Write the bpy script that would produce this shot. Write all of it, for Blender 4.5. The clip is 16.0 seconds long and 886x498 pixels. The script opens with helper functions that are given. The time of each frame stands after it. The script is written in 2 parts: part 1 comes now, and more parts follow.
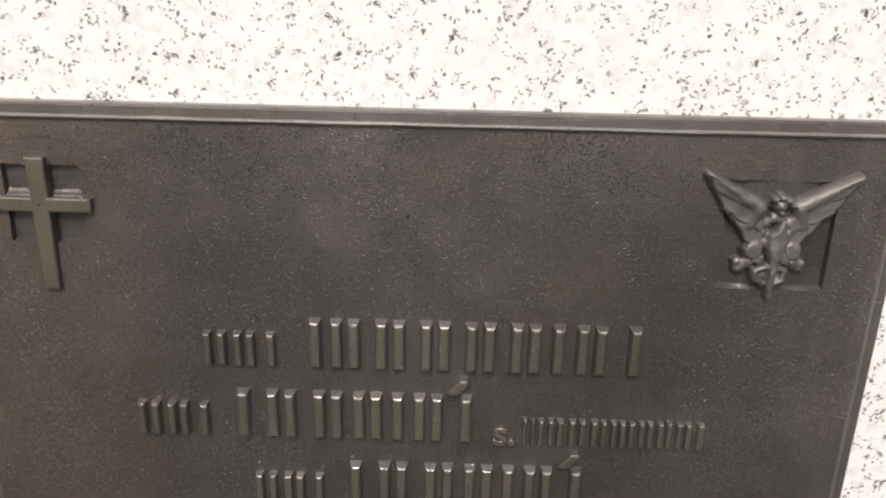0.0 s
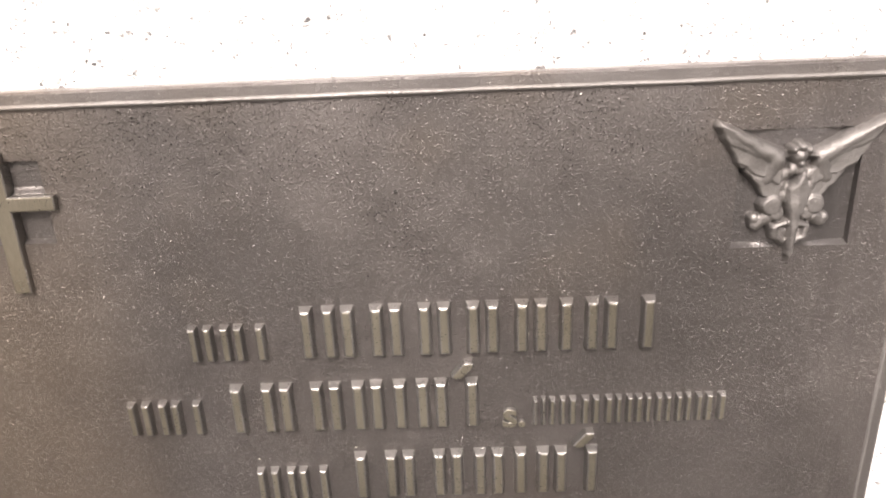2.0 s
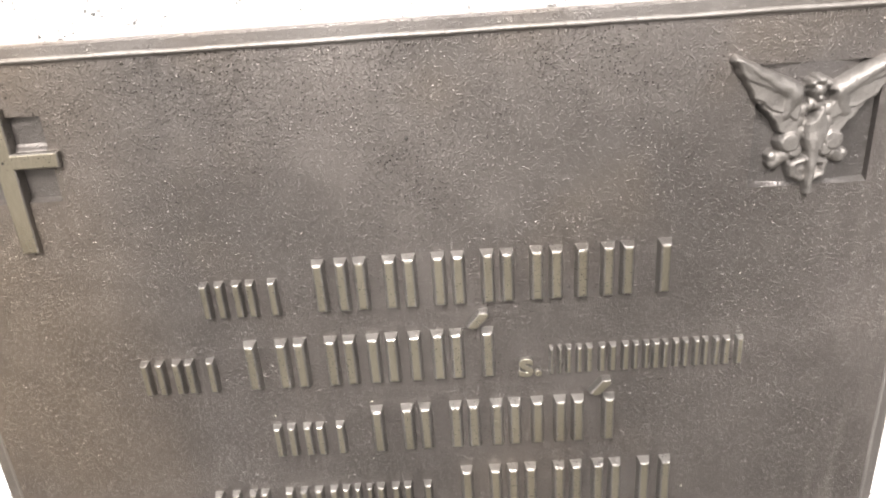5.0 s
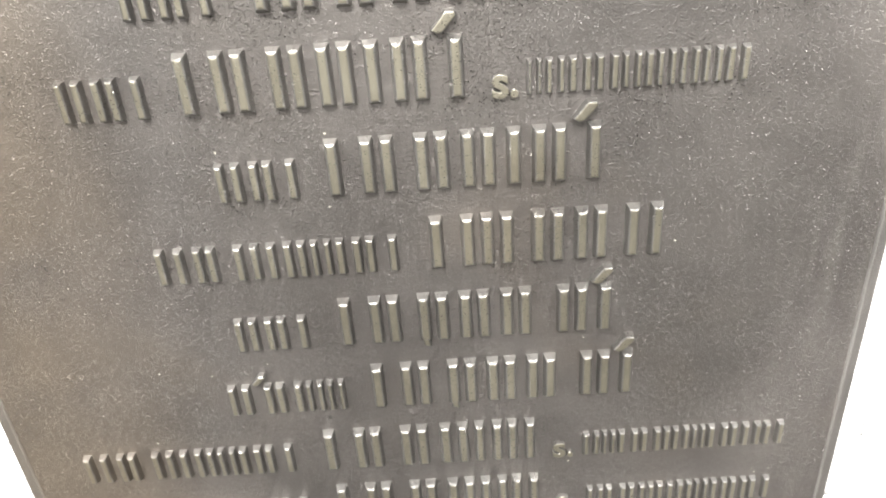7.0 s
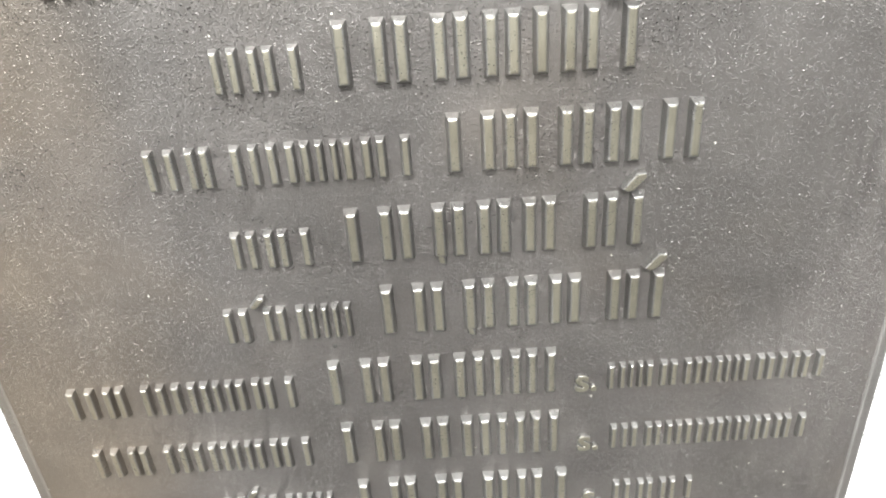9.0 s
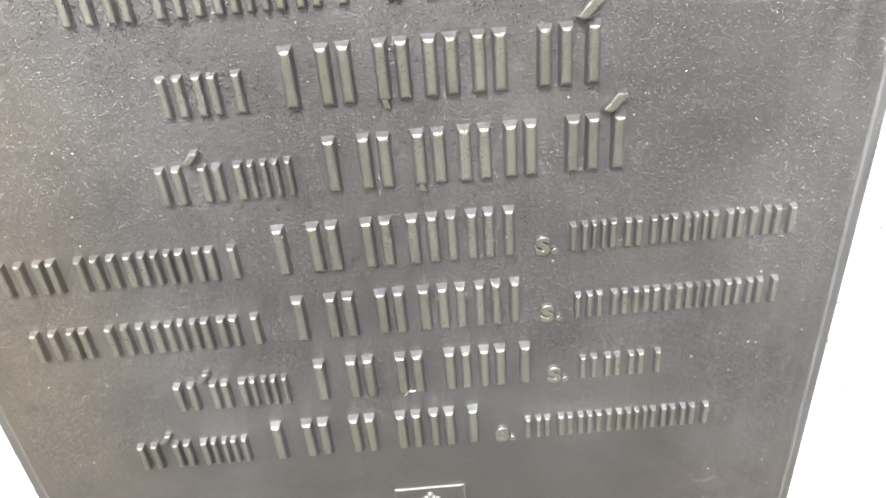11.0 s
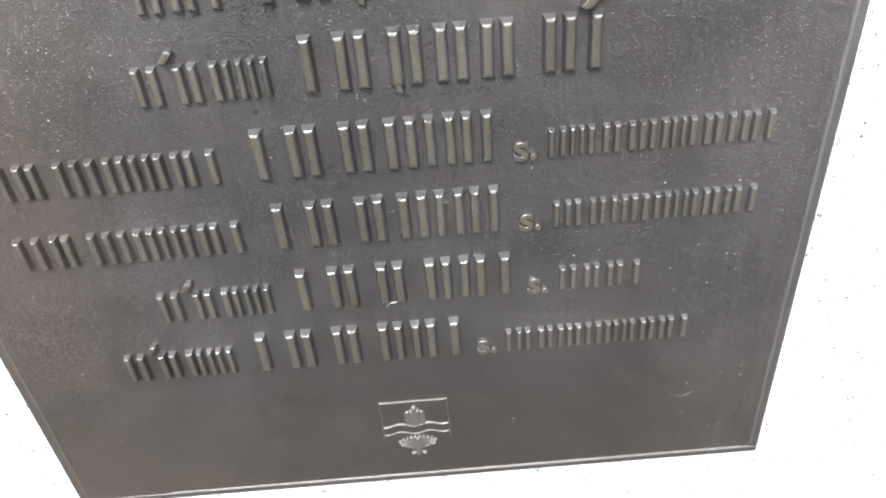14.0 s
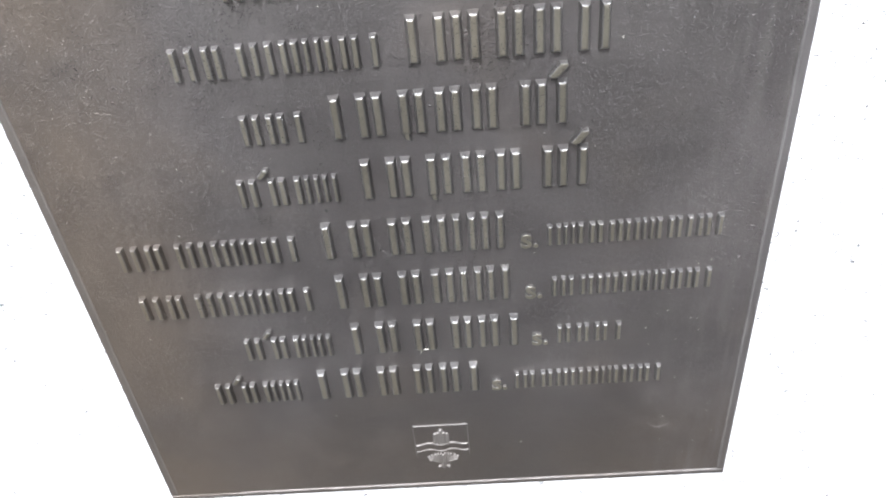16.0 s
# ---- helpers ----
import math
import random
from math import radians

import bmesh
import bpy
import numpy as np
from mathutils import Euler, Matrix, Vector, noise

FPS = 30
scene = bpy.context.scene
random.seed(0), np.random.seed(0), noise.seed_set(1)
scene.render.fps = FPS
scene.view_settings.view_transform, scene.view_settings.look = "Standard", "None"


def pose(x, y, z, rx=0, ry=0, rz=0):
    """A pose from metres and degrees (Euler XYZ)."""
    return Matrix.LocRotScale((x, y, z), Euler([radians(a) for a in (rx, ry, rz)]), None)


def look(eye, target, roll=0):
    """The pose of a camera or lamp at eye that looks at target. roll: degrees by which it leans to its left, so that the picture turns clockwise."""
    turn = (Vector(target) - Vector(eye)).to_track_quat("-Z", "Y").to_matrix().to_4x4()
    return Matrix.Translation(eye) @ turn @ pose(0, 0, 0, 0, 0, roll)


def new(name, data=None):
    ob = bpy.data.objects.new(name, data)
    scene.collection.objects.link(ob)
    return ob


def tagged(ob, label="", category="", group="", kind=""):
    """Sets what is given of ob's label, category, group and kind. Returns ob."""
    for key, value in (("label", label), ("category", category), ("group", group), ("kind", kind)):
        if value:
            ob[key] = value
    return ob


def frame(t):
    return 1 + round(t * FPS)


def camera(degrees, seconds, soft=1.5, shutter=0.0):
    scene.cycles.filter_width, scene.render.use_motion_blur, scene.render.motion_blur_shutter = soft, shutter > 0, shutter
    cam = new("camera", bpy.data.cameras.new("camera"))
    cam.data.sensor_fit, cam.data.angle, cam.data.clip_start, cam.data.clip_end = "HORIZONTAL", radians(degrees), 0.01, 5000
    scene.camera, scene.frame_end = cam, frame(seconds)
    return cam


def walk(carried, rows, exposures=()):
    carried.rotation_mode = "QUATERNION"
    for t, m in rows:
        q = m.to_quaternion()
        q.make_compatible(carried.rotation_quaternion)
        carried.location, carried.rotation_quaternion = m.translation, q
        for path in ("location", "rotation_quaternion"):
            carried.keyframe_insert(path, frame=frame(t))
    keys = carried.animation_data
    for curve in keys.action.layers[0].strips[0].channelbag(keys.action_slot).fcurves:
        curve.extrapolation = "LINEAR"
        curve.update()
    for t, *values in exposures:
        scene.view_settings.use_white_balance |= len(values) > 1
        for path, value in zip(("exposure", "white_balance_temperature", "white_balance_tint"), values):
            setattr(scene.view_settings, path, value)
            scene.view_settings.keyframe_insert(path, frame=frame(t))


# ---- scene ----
cam = camera(64.52, 16.0, soft=2.1)
# seconds, eye, a point ahead, lean
PATH = [
    (0, (0.09187, -0.42029, 1.48004), (0.08103, 0.53417, 1.18188), 1.37),
    (0.5, (0.09445, -0.40638, 1.47729), (0.12523, 0.54500, 1.17080), 1.79),
    (1, (0.08902, -0.38758, 1.47576), (0.07653, 0.55804, 1.15073), -0.55),
    (1.5, (0.09896, -0.38772, 1.47767), (0.07633, 0.55165, 1.13552), -2.03),
    (2, (0.09953, -0.38809, 1.47756), (0.07802, 0.54937, 1.13015), -2.48),
    (2.5, (0.09591, -0.38829, 1.48095), (0.06255, 0.54819, 1.13182), -3.49),
    (3, (0.09450, -0.38955, 1.47121), (0.05282, 0.54620, 1.12103), -4.13),
    (3.2, (0.09819, -0.38704, 1.47256), (0.05457, 0.54679, 1.11752), -4.32),
    (5.3, (0.08929, -0.38876, 1.45434), (0.07133, 0.53191, 1.06441), -3.94),
    (5.5, (0.09320, -0.39412, 1.44456), (0.07611, 0.52268, 1.04559), -3.91),
    (6, (0.09395, -0.40030, 1.41923), (0.07815, 0.50442, 0.99351), -3.80),
    (6.5, (0.09532, -0.39728, 1.39374), (0.07908, 0.49982, 0.95222), -4.02),
    (7, (0.09854, -0.38886, 1.31719), (0.08003, 0.50042, 0.86020), -4.29),
    (7.5, (0.08597, -0.37839, 1.27616), (0.07114, 0.51018, 0.81766), -4.22),
    (8, (0.08874, -0.36822, 1.26966), (0.08005, 0.51957, 0.80949), -3.91),
    (8.5, (0.08481, -0.37735, 1.25492), (0.07501, 0.50819, 0.79046), -3.87),
    (8.7, (0.08085, -0.37747, 1.25622), (0.07039, 0.50840, 0.79240), -3.89),
    (11, (0.10126, -0.38739, 1.17834), (0.09912, 0.47505, 0.67220), -4.97),
    (11.5, (0.10920, -0.39711, 1.15812), (0.10526, 0.45414, 0.63338), -5.22),
    (12, (0.11131, -0.40818, 1.13656), (0.10429, 0.43524, 0.59935), -5.50),
    (12.5, (0.11207, -0.40359, 1.12909), (0.10347, 0.43539, 0.58500), -5.62),
    (13, (0.11363, -0.39869, 1.12999), (0.10447, 0.43703, 0.58092), -5.50),
    (13.5, (0.10970, -0.40084, 1.13732), (0.10372, 0.43217, 0.58410), -5.18),
    (14, (0.11301, -0.40791, 1.14855), (0.10423, 0.42515, 0.59544), -5.16),
    (14.5, (0.11158, -0.41571, 1.15846), (0.09864, 0.41767, 0.60592), -5.23),
    (15, (0.11021, -0.42455, 1.16982), (0.09601, 0.41251, 0.62290), -5.03),
    (15.5, (0.11224, -0.44057, 1.18745), (0.09476, 0.39806, 0.64303), -4.88),
    (16, (0.12238, -0.49464, 1.26966), (0.07418, 0.34022, 0.72132), -5.61),
]
EXPOSURES = [
    (0.0, -0.30, 6800, 14), (0.6, 0.18, 6700, 15), (1.0, 0.43, 6800, 16), (1.5, 0.77, 6950, 17), (3.2, 0.97, 7050, 17),
    (5.5, 1.34, 6700, 10), (6.0, 1.46, 6620, 9), (7.0, 1.48, 6520, 6), (8.0, 1.56, 6290, 5), (8.5, 1.58, 6260, 4), (11.0, 1.62, 5960, 4),
    (12.5, 1.12, 5950, 8), (14.0, 0.82, 5900, 9), (16.0, 0.86, 5850, 10),
]
walk(cam, [(t, look(eye, ahead, lean)) for t, eye, ahead, lean in PATH], EXPOSURES)

# ---- light: a bright overcast sky in front of and above the stone ----
SUN_HEIGHT, SUN_TURN = 44.0, 190.0
world = bpy.data.worlds.new("overcast_sky")
scene.world = world
world.use_nodes = True
wn, wl = world.node_tree.nodes, world.node_tree.links
sky = wn.new("ShaderNodeTexSky")
sky.sky_type, sky.sun_disc = "NISHITA", False
sky.sun_elevation, sky.sun_rotation = radians(SUN_HEIGHT), radians(SUN_TURN)
sky.dust_density, sky.air_density = 4.0, 1.0
pale = wn.new("ShaderNodeHueSaturation")
pale.inputs["Saturation"].default_value = 0.25
wl.new(sky.outputs[0], pale.inputs["Color"])
wl.new(pale.outputs[0], wn["Background"].inputs["Color"])
wn["Background"].inputs["Strength"].default_value = 0.11
sun = new("sun", bpy.data.lights.new("sun", "SUN"))
sun.data.energy, sun.data.angle, sun.data.color = 3.8, radians(17), (1.0, 0.975, 0.95)
az, el = radians(SUN_TURN), radians(SUN_HEIGHT)
sun.matrix_world = look((math.sin(az) * math.cos(el) * 9, math.cos(az) * math.cos(el) * 9, math.sin(el) * 9), (0, 0, 0))


# ---- materials ----
class Nodes:
    """A small builder for one node material."""

    def __init__(self, name):
        self.mat = bpy.data.materials.new(name)
        self.mat.use_nodes = True
        self.tree = self.mat.node_tree
        self.bsdf = self.tree.nodes["Principled BSDF"]
        self.place = self.add("ShaderNodeNewGeometry").outputs["Position"]

    def add(self, kind, **props):
        node = self.tree.nodes.new(kind)
        for key, value in props.items():
            setattr(node, key, value)
        return node

    def link(self, a, b):
        self.tree.links.new(a, b)

    def noise(self, scale, detail=4.0, rough=0.55, place=None):
        n = self.add("ShaderNodeTexNoise")
        n.inputs["Scale"].default_value, n.inputs["Detail"].default_value, n.inputs["Roughness"].default_value = scale, detail, rough
        self.link(place or self.place, n.inputs["Vector"])
        return n.outputs["Fac"]

    def cells(self, scale, place=None):
        n = self.add("ShaderNodeTexVoronoi")
        n.inputs["Scale"].default_value = scale
        self.link(place or self.place, n.inputs["Vector"])
        grey = self.add("ShaderNodeSeparateColor")
        self.link(n.outputs["Color"], grey.inputs[0])
        return n.outputs["Distance"], grey.outputs[0], grey.outputs[1]

    def span(self, value, a, b, lo=0.0, hi=1.0):
        n = self.add("ShaderNodeMapRange")
        n.interpolation_type = "SMOOTHSTEP"
        for key, v in zip(("From Min", "From Max", "To Min", "To Max"), (a, b, lo, hi)):
            n.inputs[key].default_value = v
        self.link(value, n.inputs["Value"])
        return n.outputs["Result"]

    def math(self, op, a, b):
        n = self.add("ShaderNodeMath", operation=op)
        for socket, v in zip(n.inputs, (a, b)):
            if isinstance(v, (int, float)):
                socket.default_value = v
            else:
                self.link(v, socket)
        return n.outputs[0]

    def mix(self, fac, a, b):
        n = self.add("ShaderNodeMix", data_type="RGBA")
        for socket, v in zip((n.inputs[0], n.inputs[6], n.inputs[7]), (fac, a, b)):
            if isinstance(v, (int, float)):
                socket.default_value = v
            elif isinstance(v, tuple):
                socket.default_value = (*v, 1.0)
            else:
                self.link(v, socket)
        return n.outputs[2]

    def bump(self, height, depth, strength=1.0, below=None):
        n = self.add("ShaderNodeBump")
        n.inputs["Strength"].default_value, n.inputs["Distance"].default_value = strength, depth
        self.link(height, n.inputs["Height"])
        if below is not None:
            self.link(below, n.inputs["Normal"])
        return n.outputs["Normal"]

    def done(self, color, rough, metal=0.0, normal=None):
        for key, v in (("Base Color", color), ("Roughness", rough), ("Metallic", metal)):
            if isinstance(v, (int, float)):
                self.bsdf.inputs[key].default_value = v
            elif isinstance(v, tuple):
                self.bsdf.inputs[key].default_value = (*v, 1.0)
            else:
                self.link(v, self.bsdf.inputs[key])
        if normal is not None:
            self.link(normal, self.bsdf.inputs["Normal"])
        return self.mat


def bronze(name, dark, light, brown, rough, grain, pimples, wax, brushed=0.0, field=0.0):
    """Patinated cast bronze: cloudy patina, brown bloom, sandy casting grain and raised pimples."""
    n = Nodes(name)
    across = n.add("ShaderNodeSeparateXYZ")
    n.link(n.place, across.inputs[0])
    cloud = n.span(n.noise(7, 3), 0.35, 0.68)
    bloom = n.span(n.noise(11, 2, 0.4, n.place), 0.52, 0.75, 0.0, 0.35)
    fine = n.noise(900, 3)
    color = n.mix(bloom, n.mix(cloud, dark, light), brown)
    streak = n.add("ShaderNodeVectorMath", operation="MULTIPLY")
    n.link(n.place, streak.inputs[0])
    streak.inputs[1].default_value = (60, 60, 7)
    run_off = n.noise(1.0, 4, 0.6, streak.outputs[0])
    # tan tone, stronger towards the left edge and the lower end
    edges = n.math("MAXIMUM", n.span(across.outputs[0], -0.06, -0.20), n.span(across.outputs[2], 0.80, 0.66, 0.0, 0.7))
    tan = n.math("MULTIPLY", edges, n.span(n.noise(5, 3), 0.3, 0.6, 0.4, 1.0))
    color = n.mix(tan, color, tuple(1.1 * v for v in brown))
    chalk = n.math("MULTIPLY", n.span(across.outputs[0], 0.26, 0.35), n.span(run_off, 0.42, 0.72, 0.0, 0.55))
    color = n.mix(chalk, color, tuple(1.25 * v for v in light))
    # the middle of the field is darker than its sides and top, in cloudy patches
    aside = n.math("ABSOLUTE", n.math("SUBTRACT", across.outputs[0], 0.11), 0.0)
    off_centre = n.math("MAXIMUM", n.span(aside, 0.07, 0.27), n.span(across.outputs[2], 1.27, 1.37))
    deep = n.math("MULTIPLY", n.span(off_centre, 0.0, 1.0, field, 0.0), n.span(n.noise(9, 3), 0.3, 0.6, 0.6, 1.0))
    color = n.mix(deep, color, tuple(0.82 * v for v in dark))
    color = n.mix(n.span(fine, 0.3, 0.75, 0.0, 0.35), color, light)
    warp = n.add("ShaderNodeVectorMath", operation="MULTIPLY_ADD")
    wob = n.add("ShaderNodeTexNoise")
    wob.inputs["Scale"].default_value, wob.inputs["Detail"].default_value = 420, 2
    n.link(n.place, wob.inputs["Vector"])
    n.link(wob.outputs["Color"], warp.inputs[0])
    warp.inputs[1].default_value = (0.0016, 0.0016, 0.0016)
    n.link(n.place, warp.inputs[2])
    uneven = warp.outputs[0]
    dist, pick, _ = n.cells(720, uneven)
    patch = n.math("MULTIPLY", n.span(n.noise(13, 3), 0.34, 0.62, 0.25, 1.0), n.span(across.outputs[2], 0.70, 0.95, 0.2, 1.0))
    lump = n.math("MULTIPLY", n.math("MULTIPLY", n.span(dist, 0.50, 0.08), n.span(pick, 0.15, 0.90)), patch)
    dist2, pick2, _ = n.cells(1300, uneven)
    grit = n.math("MULTIPLY", n.math("MULTIPLY", n.span(dist2, 0.5, 0.08), n.span(pick2, 0.2, 0.8)), n.span(patch, 0.0, 1.0, 0.4, 1.0))
    sand = n.bump(n.noise(1500, 3, 0.6), 0.0002 * grain)
    wave = n.bump(n.noise(60, 2), 0.0008 * grain, 0.5, sand)
    gritty = n.bump(grit, 0.00048 * grain, 1.0, wave)
    normal = n.bump(lump, 0.00115 * pimples, 1.0, gritty)
    if brushed:
        # fine strokes of the file and brush that cleaned the faces
        stroke = n.add("ShaderNodeVectorMath", operation="MULTIPLY")
        n.link(n.place, stroke.inputs[0])
        stroke.inputs[1].default_value = (1900, 300, 160)
        lines = n.noise(1.0, 2, 0.5, stroke.outputs[0])
        normal = n.bump(lines, 0.00010 * brushed, 1.0, normal)
        color = n.mix(n.span(lines, 0.4, 0.75, 0.0, 0.3), color, tuple(1.3 * v for v in light))
    r = n.math("ADD", n.span(n.noise(35, 4), 0.3, 0.7, rough - 0.05, rough + 0.06), n.span(lump, 0.1, 0.6, 0.0, -0.12))
    mat = n.done(color, r, 0.85, normal)
    # the wax that such plates are rubbed with
    n.bsdf.inputs["Coat Weight"].default_value, n.bsdf.inputs["Coat Roughness"].default_value = wax, 0.16
    n.link(normal, n.bsdf.inputs["Coat Normal"])
    return mat


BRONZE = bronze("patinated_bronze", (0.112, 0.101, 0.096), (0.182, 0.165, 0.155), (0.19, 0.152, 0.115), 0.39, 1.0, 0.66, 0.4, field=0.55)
BRONZE_RIM = bronze("worn_rim_and_lit_slope_bronze", (0.19, 0.178, 0.168), (0.29, 0.274, 0.262), (0.23, 0.20, 0.17), 0.56, 0.5, 0.15, 0.08)
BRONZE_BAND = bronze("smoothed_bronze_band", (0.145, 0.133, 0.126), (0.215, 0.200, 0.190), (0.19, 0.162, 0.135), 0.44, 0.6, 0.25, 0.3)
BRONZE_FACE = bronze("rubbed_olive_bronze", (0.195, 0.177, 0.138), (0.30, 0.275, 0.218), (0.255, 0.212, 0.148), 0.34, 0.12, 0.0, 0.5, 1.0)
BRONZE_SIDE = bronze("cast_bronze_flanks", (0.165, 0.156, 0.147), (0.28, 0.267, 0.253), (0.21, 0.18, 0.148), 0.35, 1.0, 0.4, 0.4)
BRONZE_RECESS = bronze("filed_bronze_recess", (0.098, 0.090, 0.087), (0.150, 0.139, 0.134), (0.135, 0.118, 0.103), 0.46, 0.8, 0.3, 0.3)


def granite():
    """Pale granite: white feldspar, grey quartz and clustered black mica flecks."""
    n = Nodes("pale_granite")
    warp = n.add("ShaderNodeVectorMath", operation="MULTIPLY_ADD")
    wob = n.add("ShaderNodeTexNoise")
    wob.inputs["Scale"].default_value, wob.inputs["Detail"].default_value = 330, 3
    n.link(n.place, wob.inputs["Vector"])
    n.link(wob.outputs["Color"], warp.inputs[0])
    warp.inputs[1].default_value = (0.006, 0.006, 0.006)
    n.link(n.place, warp.inputs[2])
    _, pick, tone = n.cells(190, warp.outputs[0])
    color = n.mix(n.span(pick, 0.55, 0.62), (0.86, 0.84, 0.825), (0.835, 0.815, 0.80))
    color = n.mix(n.span(tone, 0.84, 0.88), color, (0.76, 0.75, 0.74))
    color = n.mix(n.span(n.noise(30, 3), 0.5, 0.75, 0.0, 0.5), color, (0.82, 0.76, 0.73))
    crowd = n.noise(70, 2)
    _, mica, shade = n.cells(620, warp.outputs[0])
    fleck = n.math("GREATER_THAN", mica, n.span(crowd, 0.44, 0.66, 0.993, 0.83))
    color = n.mix(fleck, color, n.mix(shade, (0.05, 0.05, 0.05), (0.40, 0.39, 0.38)))
    # larger ragged grains where the mica gathers
    grains = n.math("MULTIPLY", n.span(n.noise(190, 4, 0.62), 0.60, 0.64), n.span(crowd, 0.45, 0.56))
    color = n.mix(grains, color, n.mix(n.span(n.noise(330, 2), 0.4, 0.6), (0.045, 0.045, 0.045), (0.38, 0.37, 0.36)))
    normal = n.bump(n.noise(260, 4), 0.0004, 0.5)
    return n.done(color, n.span(tone, 0.0, 1.0, 0.42, 0.6), 0.0, normal)


GRANITE = granite()


def earth():
    n = Nodes("trodden_gravel_ground")
    _, pick, tone = n.cells(60)
    color = n.mix(tone, (0.05, 0.048, 0.045), (0.125, 0.119, 0.11))
    color = n.mix(n.span(n.noise(1.2, 4), 0.4, 0.65), color, (0.085, 0.077, 0.065))
    return n.done(color, 0.9, 0.0, n.bump(n.noise(70, 4), 0.01))


EARTH = earth()


def speck_paint():
    n = Nodes("pale_dust_and_glints")
    return n.done(n.mix(n.noise(200), (0.75, 0.73, 0.66), (0.55, 0.50, 0.38)), 0.9)


DUST_AND_GLINT = speck_paint()


# near-black colour that stands for the shade inside small holes
def pit_dark():
    n = Nodes("casting_pit_painted_shade")
    return n.done(n.mix(n.noise(400), (0.012, 0.011, 0.010), (0.03, 0.026, 0.022)), 0.8)


PIT = pit_dark()


# ---- builders ----
def part(name, bm, material, parent=None, label="", smooth=False, flank=None):
    """Links a bmesh as one mesh object under a thing or a part; faces that do not look forward may have a flank material."""
    mesh = bpy.data.meshes.new(name)
    bm.normal_update()
    bm.to_mesh(mesh)
    bm.free()
    for poly in mesh.polygons:
        poly.use_smooth = smooth
    mesh.materials.append(material)
    if flank is not None:
        mesh.materials.append(flank)
        for poly in mesh.polygons:
            poly.material_index = 0 if poly.normal.y < -0.85 else 1
    ob = new(name, mesh)
    if parent is not None:
        ob.parent = parent
    return tagged(ob, label)


def block(bm, x0, x1, y0, y1, z0, z1, bevel=0.0, segments=2):
    """A box between two corners, with its edges rounded."""
    made = bmesh.ops.create_cube(bm, size=1.0, matrix=Matrix.LocRotScale(((x0 + x1) / 2, (y0 + y1) / 2, (z0 + z1) / 2), None, (x1 - x0, y1 - y0, z1 - z0)))
    if bevel:
        edges = list({e for v in made["verts"] for e in v.link_edges})
        bmesh.ops.bevel(bm, geom=edges, offset=bevel, segments=segments, affect="EDGES", profile=0.6)
    return bm


def prism(bm, outline, depth, draft, bevel, fall=None):
    """A raised shape on the plate: an outline in x and z, its face drawn in by draft (fall: above and below) and its upper edges rounded."""
    cx = sum(p[0] for p in outline) / len(outline)
    cz = sum(p[1] for p in outline) / len(outline)
    rx = max(abs(p[0] - cx) for p in outline)
    rz = max(abs(p[1] - cz) for p in outline)
    sx, sz = 1 - draft / rx, 1 - (fall or draft) / rz
    low = [bm.verts.new((x, 0.0006, z)) for x, z in outline]
    top = [bm.verts.new((cx + (x - cx) * sx, -depth, cz + (z - cz) * sz)) for x, z in outline]
    bm.faces.new(top)
    count = len(outline)
    for i in range(count):
        j = (i + 1) % count
        bm.faces.new((low[i], low[j], top[j], top[i]))
    bmesh.ops.recalc_face_normals(bm, faces=bm.faces)
    rim = [e for e in bm.edges if e.verts[0] in top and e.verts[1] in top]
    bmesh.ops.bevel(bm, geom=rim, offset=bevel, segments=3, affect="EDGES", profile=0.5)
    return bm


def relief(x0, x1, z0, z1, step, height, base):
    """A modelled relief: a fine sheet raised by height(x, z) and trimmed to where it stands proud."""
    bm = bmesh.new()
    nx, nz = int((x1 - x0) / step) + 1, int((z1 - z0) / step) + 1
    value = {(i, j): height(x0 + i * step, z0 + j * step) for i in range(nx) for j in range(nz)}
    verts = {}

    def vert(key):
        if key not in verts:
            h = value[key]
            verts[key] = bm.verts.new(((x0 + key[0] * step) / 1000, -h / 1000 if h > 0 else base / 1000, (z0 + key[1] * step) / 1000))
        return verts[key]

    for i in range(nx - 1):
        for j in range(nz - 1):
            keys = ((i, j), (i + 1, j), (i + 1, j + 1), (i, j + 1))
            if max(value[k] for k in keys) > 0:
                bm.faces.new([vert(k) for k in keys])
    return bm


def dome(x, z, cx, cz, r, h):
    d = ((x - cx) ** 2 + (z - cz) ** 2) / (r * r)
    return h * math.sqrt(1 - d) if d < 1 else -1.0


def limb(x, z, ax, az, bx, bz, ra, rb, ha, hb):
    """A rounded bar that tapers from a to b."""
    dx, dz = bx - ax, bz - az
    f = min(1.0, max(0.0, ((x - ax) * dx + (z - az) * dz) / (dx * dx + dz * dz)))
    r, h = ra + (rb - ra) * f, ha + (hb - ha) * f
    d = ((x - ax - dx * f) ** 2 + (z - az - dz * f) ** 2) / (r * r)
    return h * math.sqrt(1 - d) if d < 1 else -1.0


# ---- the setting ----
BASE = 1.25  # height over the ground from which the plaque's own heights count
FACE = 0.0135  # the stone's face behind the plate's front

bm = bmesh.new()
bmesh.ops.create_grid(bm, x_segments=24, y_segments=24, size=150)
tagged(part("ground", bm, EARTH), "trodden gravel ground in front of the memorial", "ground", kind="structure")

bm = block(bmesh.new(), -1.5, 1.65, FACE, FACE + 0.4, -0.05, 2.3, 0.006)
tagged(part("wall_granite", bm, GRANITE), "pale speckled granite memorial wall carrying the plaque", "wall", kind="structure")

# ---- the bronze plaque ----
plaque = new("memorial_plaque")
plaque.location = (0, 0, BASE)
tagged(plaque, "dark patinated cast bronze memorial plaque fixed to pale granite", "plaque")

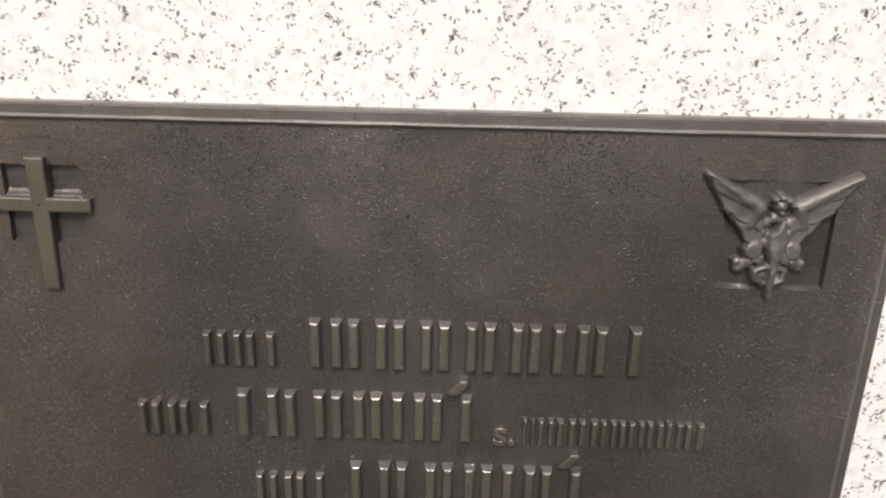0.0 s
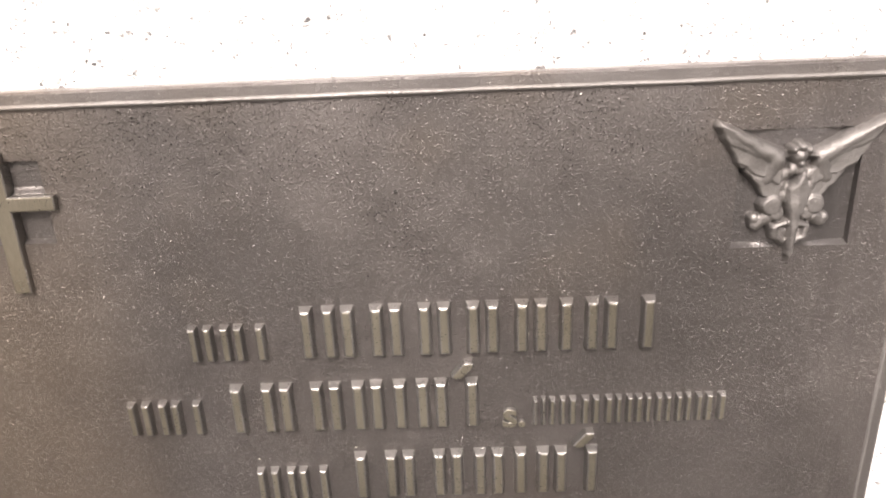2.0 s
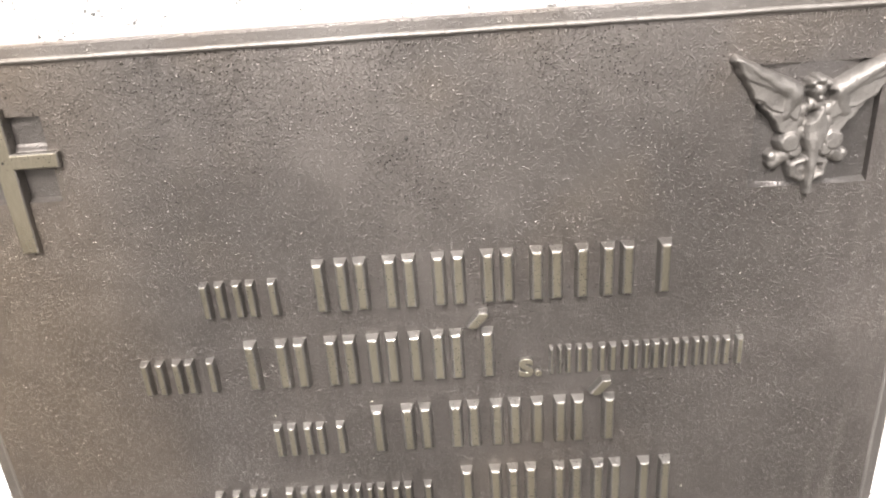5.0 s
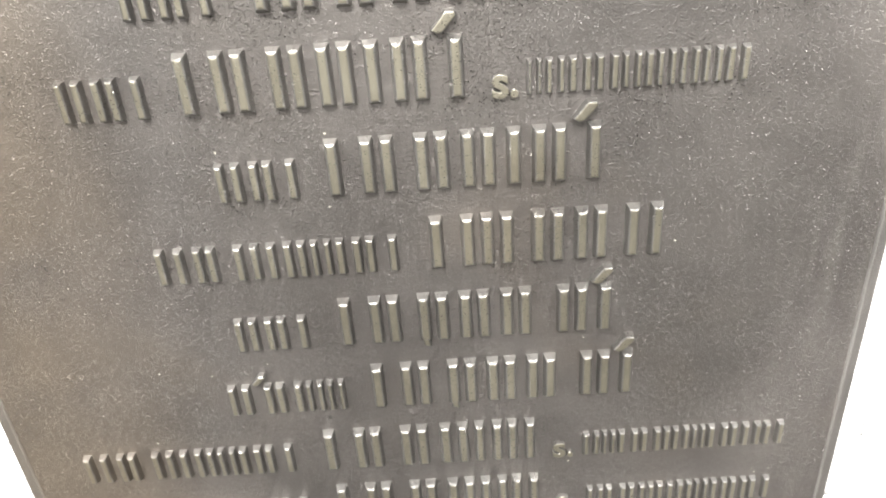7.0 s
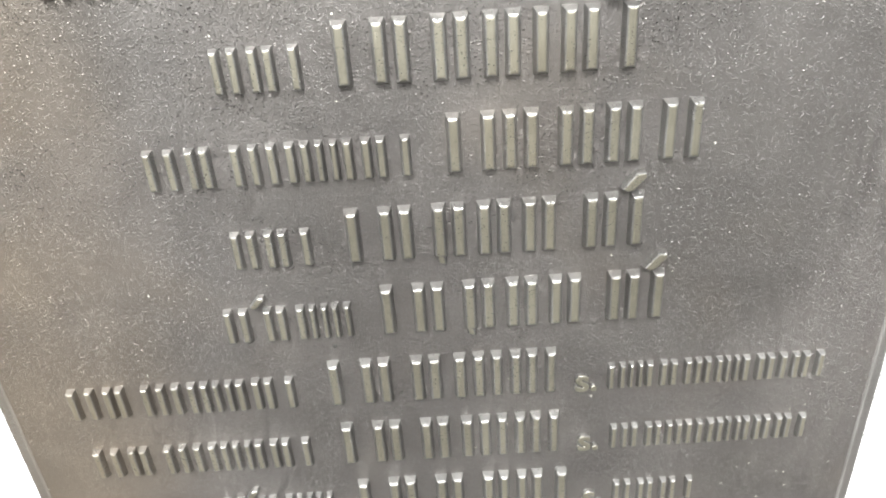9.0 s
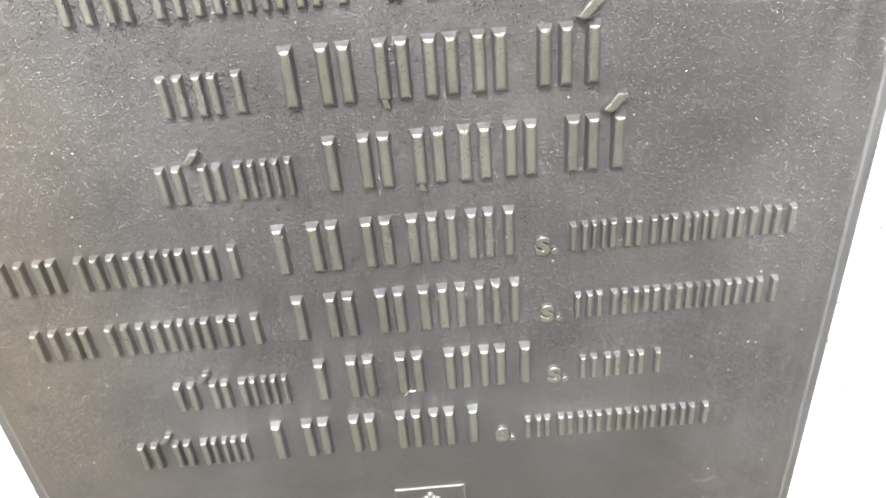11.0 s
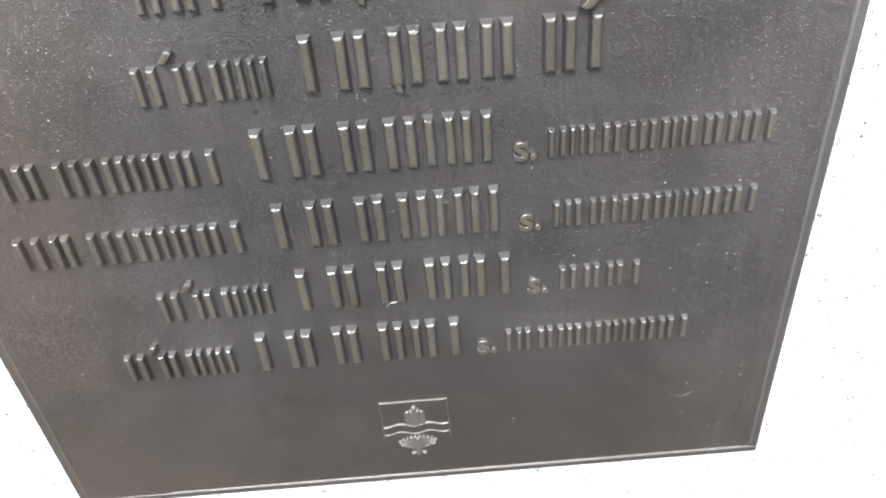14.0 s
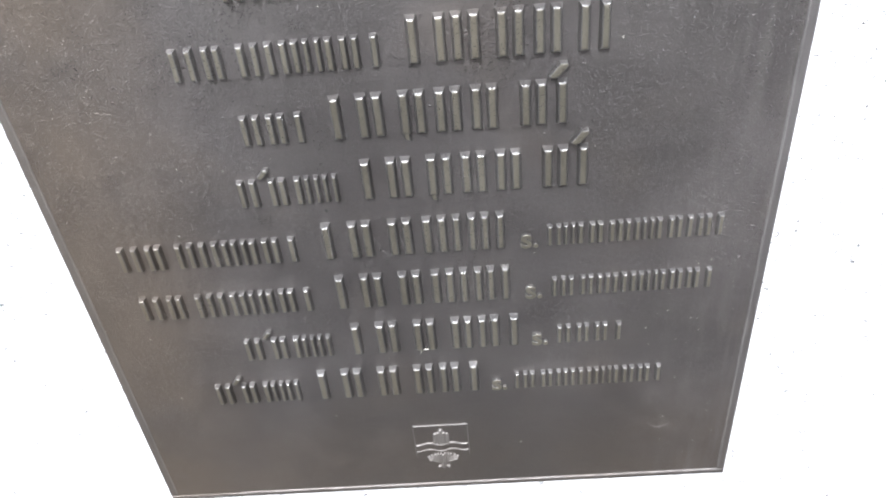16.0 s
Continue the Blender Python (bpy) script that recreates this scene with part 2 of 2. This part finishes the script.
LEFT, RIGHT, BOTTOM, TOP = -0.2315, 0.3685, -0.6142, 0.1840
POCKETS = ((-0.1850, -0.1368, 0.0960, 0.1458, "cross"), (0.2590, 0.3270, 0.0778, 0.1475, "bird"))


def pocket_depth(kind, x, z):
    """How far a pocket's floor lies behind the plate's front."""
    if kind == "cross":
        f = min(1.0, max(0.0, (z - 0.1250) / 0.0050)) if z > 0.1215 else 1.0
    else:
        f = min(1.0, max(0.0, (abs(x - 0.292) - 0.006) / 0.024))
    return 0.0038 * f * f * (3 - 2 * f)


def plate_mesh():
    bm = bmesh.new()
    xs = sorted({LEFT, RIGHT, *(p[0] for p in POCKETS), *(p[1] for p in POCKETS)})
    zs = sorted({BOTTOM, TOP, *(p[2] for p in POCKETS), *(p[3] for p in POCKETS)})
    grid = {(x, z): bm.verts.new((x, 0, z)) for x in xs for z in zs}
    for a, b in zip(xs, xs[1:]):
        for c, d in zip(zs, zs[1:]):
            mx, mz = (a + b) / 2, (c + d) / 2
            if not any(p[0] < mx < p[1] and p[2] < mz < p[3] for p in POCKETS):
                bm.faces.new((grid[a, c], grid[b, c], grid[b, d], grid[a, d]))
    outer = [(x, BOTTOM) for x in xs] + [(RIGHT, z) for z in zs[1:]] + [(x, TOP) for x in xs[-2::-1]] + [(LEFT, z) for z in zs[-2:0:-1]]
    back = [bm.verts.new((x, FACE - 0.0005, z)) for x, z in outer]
    for i in range(len(outer)):
        j = (i + 1) % len(outer)
        bm.faces.new((grid[outer[i]], back[i], back[j], grid[outer[j]]))
    bm.faces.new(back[::-1])
    bmesh.ops.recalc_face_normals(bm, faces=bm.faces)
    edges = [e for e in bm.edges if len(e.link_faces) == 2 and e.calc_face_angle() > 1.0 and min(v.co.y for v in e.verts) < 0.001 and max(v.co.y for v in e.verts) < 0.001]
    bmesh.ops.bevel(bm, geom=edges, offset=0.0012, segments=3, affect="EDGES", profile=0.5)
    return bm


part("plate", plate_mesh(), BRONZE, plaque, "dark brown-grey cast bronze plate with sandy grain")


def pocket_mesh(x0, x1, z0, z1, kind):
    """A recess with a sloping lower wall and steep other walls."""
    bm = bmesh.new()
    n, side, foot = 28, 0.0007, 0.0020 if kind == "cross" else 0.0026
    rows = []
    for j in range(n + 1):
        z = z0 + foot + (z1 - z0 - foot - side) * j / n
        rows.append([])
        for i in range(n + 1):
            x = x0 + side + (x1 - x0 - 2 * side) * i / n
            rows[-1].append(bm.verts.new((x, pocket_depth(kind, x, z), z)))
    for j in range(n):
        for i in range(n):
            bm.faces.new((rows[j][i], rows[j][i + 1], rows[j + 1][i + 1], rows[j + 1][i]))
    ring = rows[0] + [r[-1] for r in rows[1:]] + rows[-1][-2::-1] + [r[0] for r in rows[-2:0:-1]]
    mx, lo, hi = (x0 + x1) / 2, z0 + foot, z1 - side
    lip = []
    for v in ring:
        fx = (v.co.x - mx) / ((x1 - x0) / 2 - side)
        fz = (v.co.z - lo) / (hi - lo)
        lip.append(bm.verts.new((mx + fx * (x1 - x0) / 2, -0.0001, z0 + fz * (z1 - z0))))
    for i in range(len(ring)):
        j = (i + 1) % len(ring)
        bm.faces.new((ring[i], ring[j], lip[j], lip[i]))
    bmesh.ops.recalc_face_normals(bm, faces=bm.faces)
    return bm


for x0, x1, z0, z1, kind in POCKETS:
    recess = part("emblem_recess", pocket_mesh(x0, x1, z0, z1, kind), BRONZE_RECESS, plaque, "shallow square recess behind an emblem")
    # upward-facing slopes take the paler bronze: light from above put into their colour
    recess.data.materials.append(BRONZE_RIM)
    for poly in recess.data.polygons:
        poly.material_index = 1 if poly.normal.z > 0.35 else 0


def bead(points, width, height):
    """A thin raised line along the plate, slightly uneven as cast."""
    bm = bmesh.new()
    rings = []
    for k, (x, z) in enumerate(points):
        a, b = points[max(k - 1, 0)], points[min(k + 1, len(points) - 1)]
        d = Vector((b[0] - a[0], b[1] - a[1])).normalized()
        s = Vector((-d.y, d.x))
        wob = noise.noise((x * 60, z * 60, 3.0))
        w, h = width * (1 + 0.2 * wob), height * (1 + 0.3 * noise.noise((x * 35, z * 35, 9.0)))
        if k in (0, len(points) - 1):
            h *= 0.2
        off = 0.0003 * noise.noise((x * 25, z * 25, 1.0))
        rings.append([bm.verts.new((x + s.x * (o * w / 2 + off), y, z + s.y * (o * w / 2 + off))) for o, y in ((-1, 0.0003), (-0.55, -h * 0.8), (0, -h), (0.55, -h * 0.8), (1, 0.0003))])
    for a, b in zip(rings, rings[1:]):
        for i in range(4):
            bm.faces.new((a[i], a[i + 1], b[i + 1], b[i]))
    bmesh.ops.recalc_face_normals(bm, faces=bm.faces)
    return bm


def run(ax, az, bx, bz, step=0.006):
    n = max(2, int(math.hypot(bx - ax, bz - az) / step))
    return [(ax + (bx - ax) * i / n, az + (bz - az) * i / n) for i in range(n + 1)]


def band(x0, x1, z0, z1):
    """A strip of the plate's margin, a hair proud of its field."""
    return block(bmesh.new(), x0, x1, -0.0004, 0.001, z0, z1, 0.0003, 1)


for x0, x1, z0, z1 in ((LEFT + 0.0013, RIGHT - 0.0013, 0.1765, TOP - 0.0013), (LEFT + 0.0013, RIGHT - 0.0013, BOTTOM + 0.0013, -0.6070),
                       (LEFT + 0.0013, -0.2242, -0.6070, 0.1765), (0.3617, RIGHT - 0.0013, -0.6070, 0.1765)):
    part("margin_band", band(x0, x1, z0, z1), BRONZE_BAND, plaque, "smooth paler bronze margin outside the border line")
part("border_line", bead(run(-0.2235, 0.1755, 0.3610, 0.1755), 0.0036, 0.0024), BRONZE_RIM, plaque, "raised bright bronze border line", True)
part("border_line", bead(run(0.3610, 0.1735, 0.3610, -0.6040), 0.0024, 0.0013), BRONZE_RIM, plaque, "thin raised border line", True)
part("border_line", bead(run(-0.1535, -0.6066, 0.3610, -0.6060), 0.0017, 0.0005), BRONZE_RIM, plaque, "thin raised border line", True)
part("border_line", bead(run(-0.2235, 0.1735, -0.2235, -0.6030), 0.0020, 0.0009), BRONZE_RIM, plaque, "thin raised border line", True)


# ---- emblems ----
def cross_mesh():
    bm = bmesh.new()
    outline = [(-0.1672, 0.0658), (-0.1572, 0.0660), (-0.1566, 0.1166), (-0.1310, 0.1168), (-0.1304, 0.1260), (-0.1566, 0.1258),
               (-0.1562, 0.1510), (-0.1680, 0.1510), (-0.1676, 0.1258), (-0.1940, 0.1260), (-0.1938, 0.1168), (-0.1676, 0.1166)]
    low = [bm.verts.new((x, 0.0037, z)) for x, z in outline]
    top = [bm.verts.new((x, -0.0044, z)) for x, z in outline]
    bm.faces.new(top)
    for i in range(12):
        j = (i + 1) % 12
        bm.faces.new((low[i], low[j], top[j], top[i]))
    bmesh.ops.recalc_face_normals(bm, faces=bm.faces)
    rim = [e for e in bm.edges if all(v.co.y < -0.004 for v in e.verts)]
    bmesh.ops.bevel(bm, geom=rim, offset=0.0013, segments=3, affect="EDGES", profile=0.5)
    return bm


cross = part("cross_emblem", cross_mesh(), BRONZE_FACE, plaque, "raised plain bronze cross", flank=BRONZE_SIDE)
# a dark stud; the hole's shade is its colour
bm = bmesh.new()
bmesh.ops.create_cone(bm, cap_ends=True, segments=10, radius1=0.0009, radius2=0.0006, depth=0.0008, matrix=pose(-0.1622, -0.0044, 0.1213, 90))
part("pin_hole", bm, PIT, cross)


def bird(x, z):
    """Height in millimetres of the winged emblem: raised wings, bowed head, thick legs, pointed tail."""
    x, z = 286 + (x - 290.2) / 1.03, 89 + (z - 104.3) / 1.03
    # modelled by hand: nothing is quite round or straight
    x, z = x + 0.8 * noise.noise((x * 0.13, z * 0.13, 11.0)) + 0.3 * noise.noise((x * 0.4, z * 0.4, 12.0)), z + 0.8 * noise.noise((x * 0.13, z * 0.13, 21.0)) + 0.3 * noise.noise((x * 0.4, z * 0.4, 22.0))
    u = abs(x - 286.0)
    side = 1 if x > 286 else -1
    best = max(limb(u, z, 11.5, 115.5, 44, 134.8, 6.2, 2.6, 8.0, 7.2), limb(u, z, 12, 115.0, 16.0, 104.0, 6.0, 4.0, 8.0, 5.4))
    # the wing slopes away from its leading edge; its outer side steps in where feathers end
    lead = (117.0 + (u - 11) * 0.57 - z) * 0.868
    if lead > 0 and u > 8:
        wob = 1.5 * noise.noise((u * 0.2, z * 0.2, 6.0 + side))
        reach = 46.0 - 0.62 * max(0.0, 134 - z) if z > 111 else 29.0 - 0.72 * (111 - z) if z > 95 else 16.5 - 0.55 * (95 - z)
        inside = reach + wob - u
        if inside > 0 and z > 85 and lead < 36:
            slope = 3.2 + 4.6 * math.exp(-lead / 8.0)
            # feathers lie over one another like shingles, their lower ends proud
            row = (z - 0.45 * (u - 12) - 84) / 9.5 + 0.25 * noise.noise((u * 0.12, z * 0.12, 1.0))
            slope += 1.1 * (1.0 - row % 1.0) * min(1.0, lead / 9.0)
            best = max(best, min(slope, 0.8 + 2.4 * inside))
    # breast feathers on both sides of a smooth spear-shaped blade
    for bx, bz, r, h in ((7.0, 106.0, 4.6, 4.6), (8.2, 100.0, 5.2, 4.4), (7.0, 93.5, 5.0, 4.8), (2.2, 109.0, 4.2, 5.6)):
        best = max(best, dome(u, z, bx, bz, r, h + 0.5 * side))
    # the open gaps beside the bowed head
    if 4.6 < u < 8.6 and 109.5 < z < 115.5 + 0.3 * (u - 4.6):
        best = -1.0
    best = max(best, dome(u, z, 0, 117.2, 5.6, 8.6), dome(u, z, 4.4, 120.6, 2.8, 9.0), dome(u, z, 0.8, 122.4, 3.2, 9.6), dome(x - 286, z, 1.5, 112.8, 3.2, 8.0))
    best = max(best, min(6.2, dome(u, z, 11.6, 89.4, 6.6, 8.4)), min(5.6, dome(u, z, 8.4, 84.6, 4.6, 7.4)), limb(u, z, 13.0, 82.0, 17.5, 78.8 + 0.9 * side, 4.4, 4.0, 5.0, 3.4), dome(u, z, 19.0, 81.0, 3.2, 3.6))
    best = max(best, limb(u, z, 8.8, 76.5, 7.8, 71.5, 2.8, 2.8, 6.6, 6.2), limb(u, z, 7.8, 71.0, 3.4, 68.0, 2.8, 2.4, 6.4, 5.4), limb(u, z, 3.4, 79.0, 7.4, 77.6, 2.8, 2.4, 7.4, 6.6))
    best = max(best, dome(u, z, 3.0, 73.5, 5.0, 3.6))
    blade = max(limb(x - 286, z, 2.0, 96, 1.2, 83, 7.4, 4.2, 9.6, 8.6), limb(x - 286, z, 1.2, 83, 1.6, 59.5, 4.2, 2.0, 8.6, 6.0), limb(x - 286, z, 3.6, 107, 2.0, 96, 1.6, 7.4, 7.6, 9.6))
    if blade > 0:
        blade = min(blade, 7.6 - 0.16 * abs(x - 287.4))
    best = max(best, blade)
    return best + 0.5 * noise.noise((x * 0.14, z * 0.14, 2.0)) + 0.12 * noise.noise((x * 0.6, z * 0.6, 4.0)) if best > 0 else -1.0


part("winged_emblem", relief(241, 340, 70, 158, 0.55, bird, 3.7), BRONZE_RIM, plaque, "raised bronze winged emblem with spread wings", True)


# ---- the small shield ----
SX, SZ = 73.0, -517.2
bm = bmesh.new()
arms = part("shield_emblem", prism(bm, [(0.0450, -0.5635), (0.0530, -0.5750), (0.0730, -0.5835), (0.0930, -0.5750), (0.1010, -0.5635), (0.1010, -0.5170), (0.0450, -0.5170)], 0.0007, 0.0006, 0.0004),
            BRONZE, plaque, "small raised shield with river, tower and tree")
part("shield_edge", bead(run(0.0448, -0.5172, 0.1012, -0.5172, 0.003), 0.0014, 0.0015), BRONZE_RIM, arms, "", True)
part("shield_edge", bead(run(0.0454, -0.5185, 0.0454, -0.5620, 0.003), 0.0011, 0.0012), BRONZE_RIM, arms, "", True)
part("shield_edge", bead(run(0.1006, -0.5185, 0.1006, -0.5620, 0.003), 0.0011, 0.0012), BRONZE_RIM, arms, "", True)
for drop, wide, tall in ((27.0, 0.0026, 0.0020), (36.2, 0.0016, 0.0016)):
    line = [((SX - 27.5 + k) / 1000, (SZ - drop + 1.5 * math.sin((k - 4) / 55 * 2 * math.pi * 2.3 - 1.2)) / 1000) for k in range(0, 56)]
    part("wavy_band", bead(line, wide, tall), BRONZE_RIM, arms, "", True)


def tower(x, z):
    u, v = abs(x - SX), z - SZ
    best = -1.0
    if u < 3.6 and -27 < v < -12:
        best = 2.6
    if 4.1 < u < 8.2 and -26 < v < -12.5:
        best = 2.0 + 0.3 * noise.noise((u, v * 0.7, 3.0))
    best = max(best, dome(u, v, 0, -7.5, 2.8, 3.2), dome(u, v, 3.0, -11, 2.0, 2.8), dome(u, v, 6.0, -12.5, 2.0, 2.6), limb(u, v, 0, -8, 0, -12, 2.2, 3.4, 2.6, 2.8))
    return best + 0.3 * noise.noise((x * 0.9, z * 0.9, 5.0)) if best > 0 else -1.0


def tree(x, z):
    u, v = abs(x - SX), z - SZ
    best = limb(u, v, 0, -62, 0, -44, 2.6, 1.6, 3.0, 2.6)
    for k in range(5):
        bx, bv = 2.0 + 3.3 * k, -41.5 - 0.30 * k * k
        best = max(best, limb(u, v, 0.8 + 0.5 * k, -55.5 + k * 0.6, bx, bv, 0.9, 1.5, 2.2, 3.0))
    for bx, bv in ((7, -49.5), (11.0, -51.0), (14.0, -50.5)):
        best = max(best, limb(u, v, 2, -56, bx, bv, 0.9, 1.3, 1.8, 2.6))
    best = max(best, dome(u, v, 5.0, -61.5, 1.9, 3.0), limb(u, v, 1, -60, 4, -61.5, 1.2, 1.2, 2.0, 2.0))
    return best + 0.3 * noise.noise((x * 0.9, z * 0.9, 8.0)) if best > 0 else -1.0


part("tower", relief(SX - 10, SX + 10, SZ - 28, SZ - 3, 0.5, tower, -0.3), BRONZE_RIM, arms, "", True)
part("tree", relief(SX - 19, SX + 19, SZ - 66, SZ - 38, 0.5, tree, -0.3), BRONZE_RIM, arms, "", True)

# ---- raised lettering: personal names stand as plain bars, one set for each letter ----
# kind of word, left end, right end, then a width for each letter; ' a mark above, , a hook below
CAPS = {"main": 0.0356, "given": 0.0250, "small": 0.0205}
LINES = [
    (0.0145, (("given", -70, -21, "367"), ("main", 1, 217.5, "5666697"))),
    (-0.0382, (("given", -118, -68.5, "367"), ("main", -49, 109.5, "66586'"), ("small", 143.5, 266, "4566525556"))),
    (-0.0918, (("given", -41, 8, "367"), ("main", 26, 186.5, "66586'"))),
    (-0.1448, (("given", -88.5, 62.5, "97352456"), ("main", 82.5, 228.5, "626563"))),
    (-0.1985, (("given", -51, -2, "367"), ("main", 19.5, 196.5, "66,5575'"))),
    (-0.2518, (("given", -66.5, 16, "37'644"), ("main", 35, 213, "66,5575'"))),
    (-0.3068, (("given", -181.5, -29, "97352456"), ("main", -5.5, 146.5, "665244"), ("small", 181, 325, "5466254696"))),
    (-0.3602, (("given", -179, -26, "97352456"), ("main", -3, 149, "665244"), ("small", 185, 322, "5652824556"))),
    (-0.4142, (("given", -99.5, -17, "37'644"), ("main", 2.5, 155.5, "66645"), ("small", 188.5, 248, "3667"))),
    (-0.4688, (("given", -141, -57, "37'644"), ("main", -38, 116, "66645"), ("small", 150, 288, "5652824556"))),
]


def bar_group(width, cap, rise):
    """One letter's place: one, two or three plain upright bars with drafted sides."""
    count = 1 if width < 0.42 * cap else 2 if width < 0.98 * cap else 3
    stem = min(0.245 * cap, 0.38 * width) if count > 1 else 0.235 * cap
    bm = bmesh.new()
    for k in range(count):
        x = (width - stem) * (k / (count - 1) if count > 1 else 0.5)
        one = prism(bmesh.new(), [(x, 0), (x + stem, 0), (x + stem, cap), (x, cap)], rise, 0.042 * cap, 0.045 * cap, 0.066 * cap)
        spare = bpy.data.meshes.new("spare")
        one.to_mesh(spare)
        one.free()
        bm.from_mesh(spare)
        bpy.data.meshes.remove(spare)
    return bm


def mark_above(cap, rise):
    return prism(bmesh.new(), [(0, 0.01 * cap), (0.10 * cap, -0.05 * cap), (0.20 * cap, -0.02 * cap), (0.42 * cap, 0.22 * cap), (0.40 * cap, 0.30 * cap), (0.24 * cap, 0.30 * cap)], rise, 0.0006, 0.0010)


def hook_below(cap, rise):
    return prism(bmesh.new(), [(0, 0.05 * cap), (0.03 * cap, -0.13 * cap), (0.17 * cap, -0.16 * cap), (0.13 * cap, 0.05 * cap)], 0.6 * rise, 0.0006, 0.0010)


for base, words in LINES:
    for kind, left, right, widths in words:
        cap, rise = CAPS[kind], 0.0062 if kind == "main" else 0.0052 if kind == "given" else 0.0044
        units = sum(int(c) for c in widths if c.isdigit())
        letters = sum(c.isdigit() for c in widths)
        gap = 0.085 * cap
        unit = ((right - left) / 1000 - gap * (letters - 1)) / units
        x, low = left / 1000, base if kind != "small" else base - 0.0008
        for c in widths:
            if c == "'":
                ob = part("accent_bar", mark_above(cap, rise), BRONZE_FACE, plaque, flank=BRONZE_SIDE)
                ob.location = (x - gap - 0.62 * last, 0, low + cap * 1.06)
            elif c == ",":
                ob = part("hook_bar", hook_below(cap, rise), BRONZE_FACE, plaque, flank=BRONZE_SIDE)
                ob.location = (x - gap - 0.25 * last, 0, low + 0.02 * cap)
            else:
                last = int(c) * unit
                ob = part("letter_bar", bar_group(last, cap, rise), BRONZE_FACE, plaque, "raised olive bronze bars of one letter", flank=BRONZE_SIDE)
                ob.location = (x, 0, low)
                x += last + gap


def small_mark(x, z, size):
    """The abbreviation between two names, raised from the plate."""
    curve = bpy.data.curves.new("abbreviation", "FONT")
    curve.body, curve.size, curve.extrude, curve.bevel_depth, curve.bevel_resolution = "s.", size, 0.0016, 0.0004, 1
    curve.offset = 0.0004
    ob = new("abbreviation", curve)
    mesh = bpy.data.meshes.new_from_object(ob.evaluated_get(bpy.context.evaluated_depsgraph_get()))
    bpy.data.objects.remove(ob)
    mesh.materials.clear()
    mesh.materials.append(BRONZE_FACE)
    mesh.materials.append(BRONZE_SIDE)
    mesh.transform(pose(0, -0.0016, 0, 90))
    for poly in mesh.polygons:
        poly.material_index = 0 if poly.normal.y < -0.85 else 1
    made = new("abbreviation", mesh)
    made.parent = plaque
    made.location = (x, 0, z)
    return tagged(made, "small raised bronze letter and full stop")


for x, z in ((0.1225, -0.0385), (0.1575, -0.3072), (0.1605, -0.3606), (0.1655, -0.4150), (0.1265, -0.4692)):
    small_mark(x + 0.0015, z, 0.0255)

# ---- casting pits, dust, painted glints and lint ----
arc = [(0.283 + 0.0020 * k, -0.5320 - 0.0050 * math.sin(k / 10 * math.pi)) for k in range(11)]
part("scratch", bead(arc, 0.0006, 0.0002), BRONZE_RIM, plaque, "short curved bright scratch", True)
# no hollow is cut: dark low caps carry the pits' shade as colour
for x, z, r in ((0.0649, 0.1196, 0.0013), (0.0020, -0.2605, 0.0015)):
    bm = bmesh.new()
    bmesh.ops.create_uvsphere(bm, u_segments=12, v_segments=6, radius=r, matrix=pose(x, 0.0002, z) @ Matrix.Diagonal((1, 0.35, 1.2, 1)))
    part("casting_pit", bm, PIT, plaque, "tiny black casting pit", True)

rng = random.Random(7)
# the speck at (331, -612) stands for a pale nick in the bottom edge
SPECKS = [(-187, -461), (-154, -521), (-120, -551), (-188, -560), (-192, -566), (321, -575), (330, -560), (341, -552), (339, -559), (331, -612), (275, -425), (299, -421), (-222, -371), (-227, -411), (-222, -450), (-184, -384)]
SPECKS += [(rng.uniform(-210, 350), rng.uniform(-595, 60)) for _ in range(34)]
# pale specks painted for the glints of the metal near the right edge
SPECKS += [(rng.uniform(285, 350), rng.uniform(-590, -300)) for _ in range(26)]
bm = bmesh.new()
for x, z in SPECKS:
    size = rng.uniform(0.0002, 0.00046)
    m = pose(x / 1000, -size * 0.3, BASE + z / 1000, 0, rng.uniform(0, 180), 0) @ Matrix.Diagonal((rng.uniform(0.8, 2.2), 0.6, 1, 1))
    bmesh.ops.create_icosphere(bm, subdivisions=1, radius=size, matrix=m)
tagged(part("dust_and_glint_specks", bm, DUST_AND_GLINT), "pale dust and seed specks and painted glints on the bronze plaque", "dust", kind="stuff")

bm = bmesh.new()
ring = []
for k in range(13):
    f = k / 12
    c = Vector((0.0638 + 0.010 * f, -0.0015, BASE - 0.4184 + 0.0075 * f + 0.0014 * math.sin(f * 6.0)))
    ring.append([bm.verts.new(c + Vector((0, 0.0004 * math.cos(a), 0.0004 * math.sin(a)))) for a in (0, 1.57, 3.14, 4.71)])
for a, b in zip(ring, ring[1:]):
    for i in range(4):
        bm.faces.new((a[i], a[(i + 1) % 4], b[(i + 1) % 4], b[i]))
tagged(part("lint_thread", bm, DUST_AND_GLINT), "short pale curled thread caught on the bronze letters", "thread")
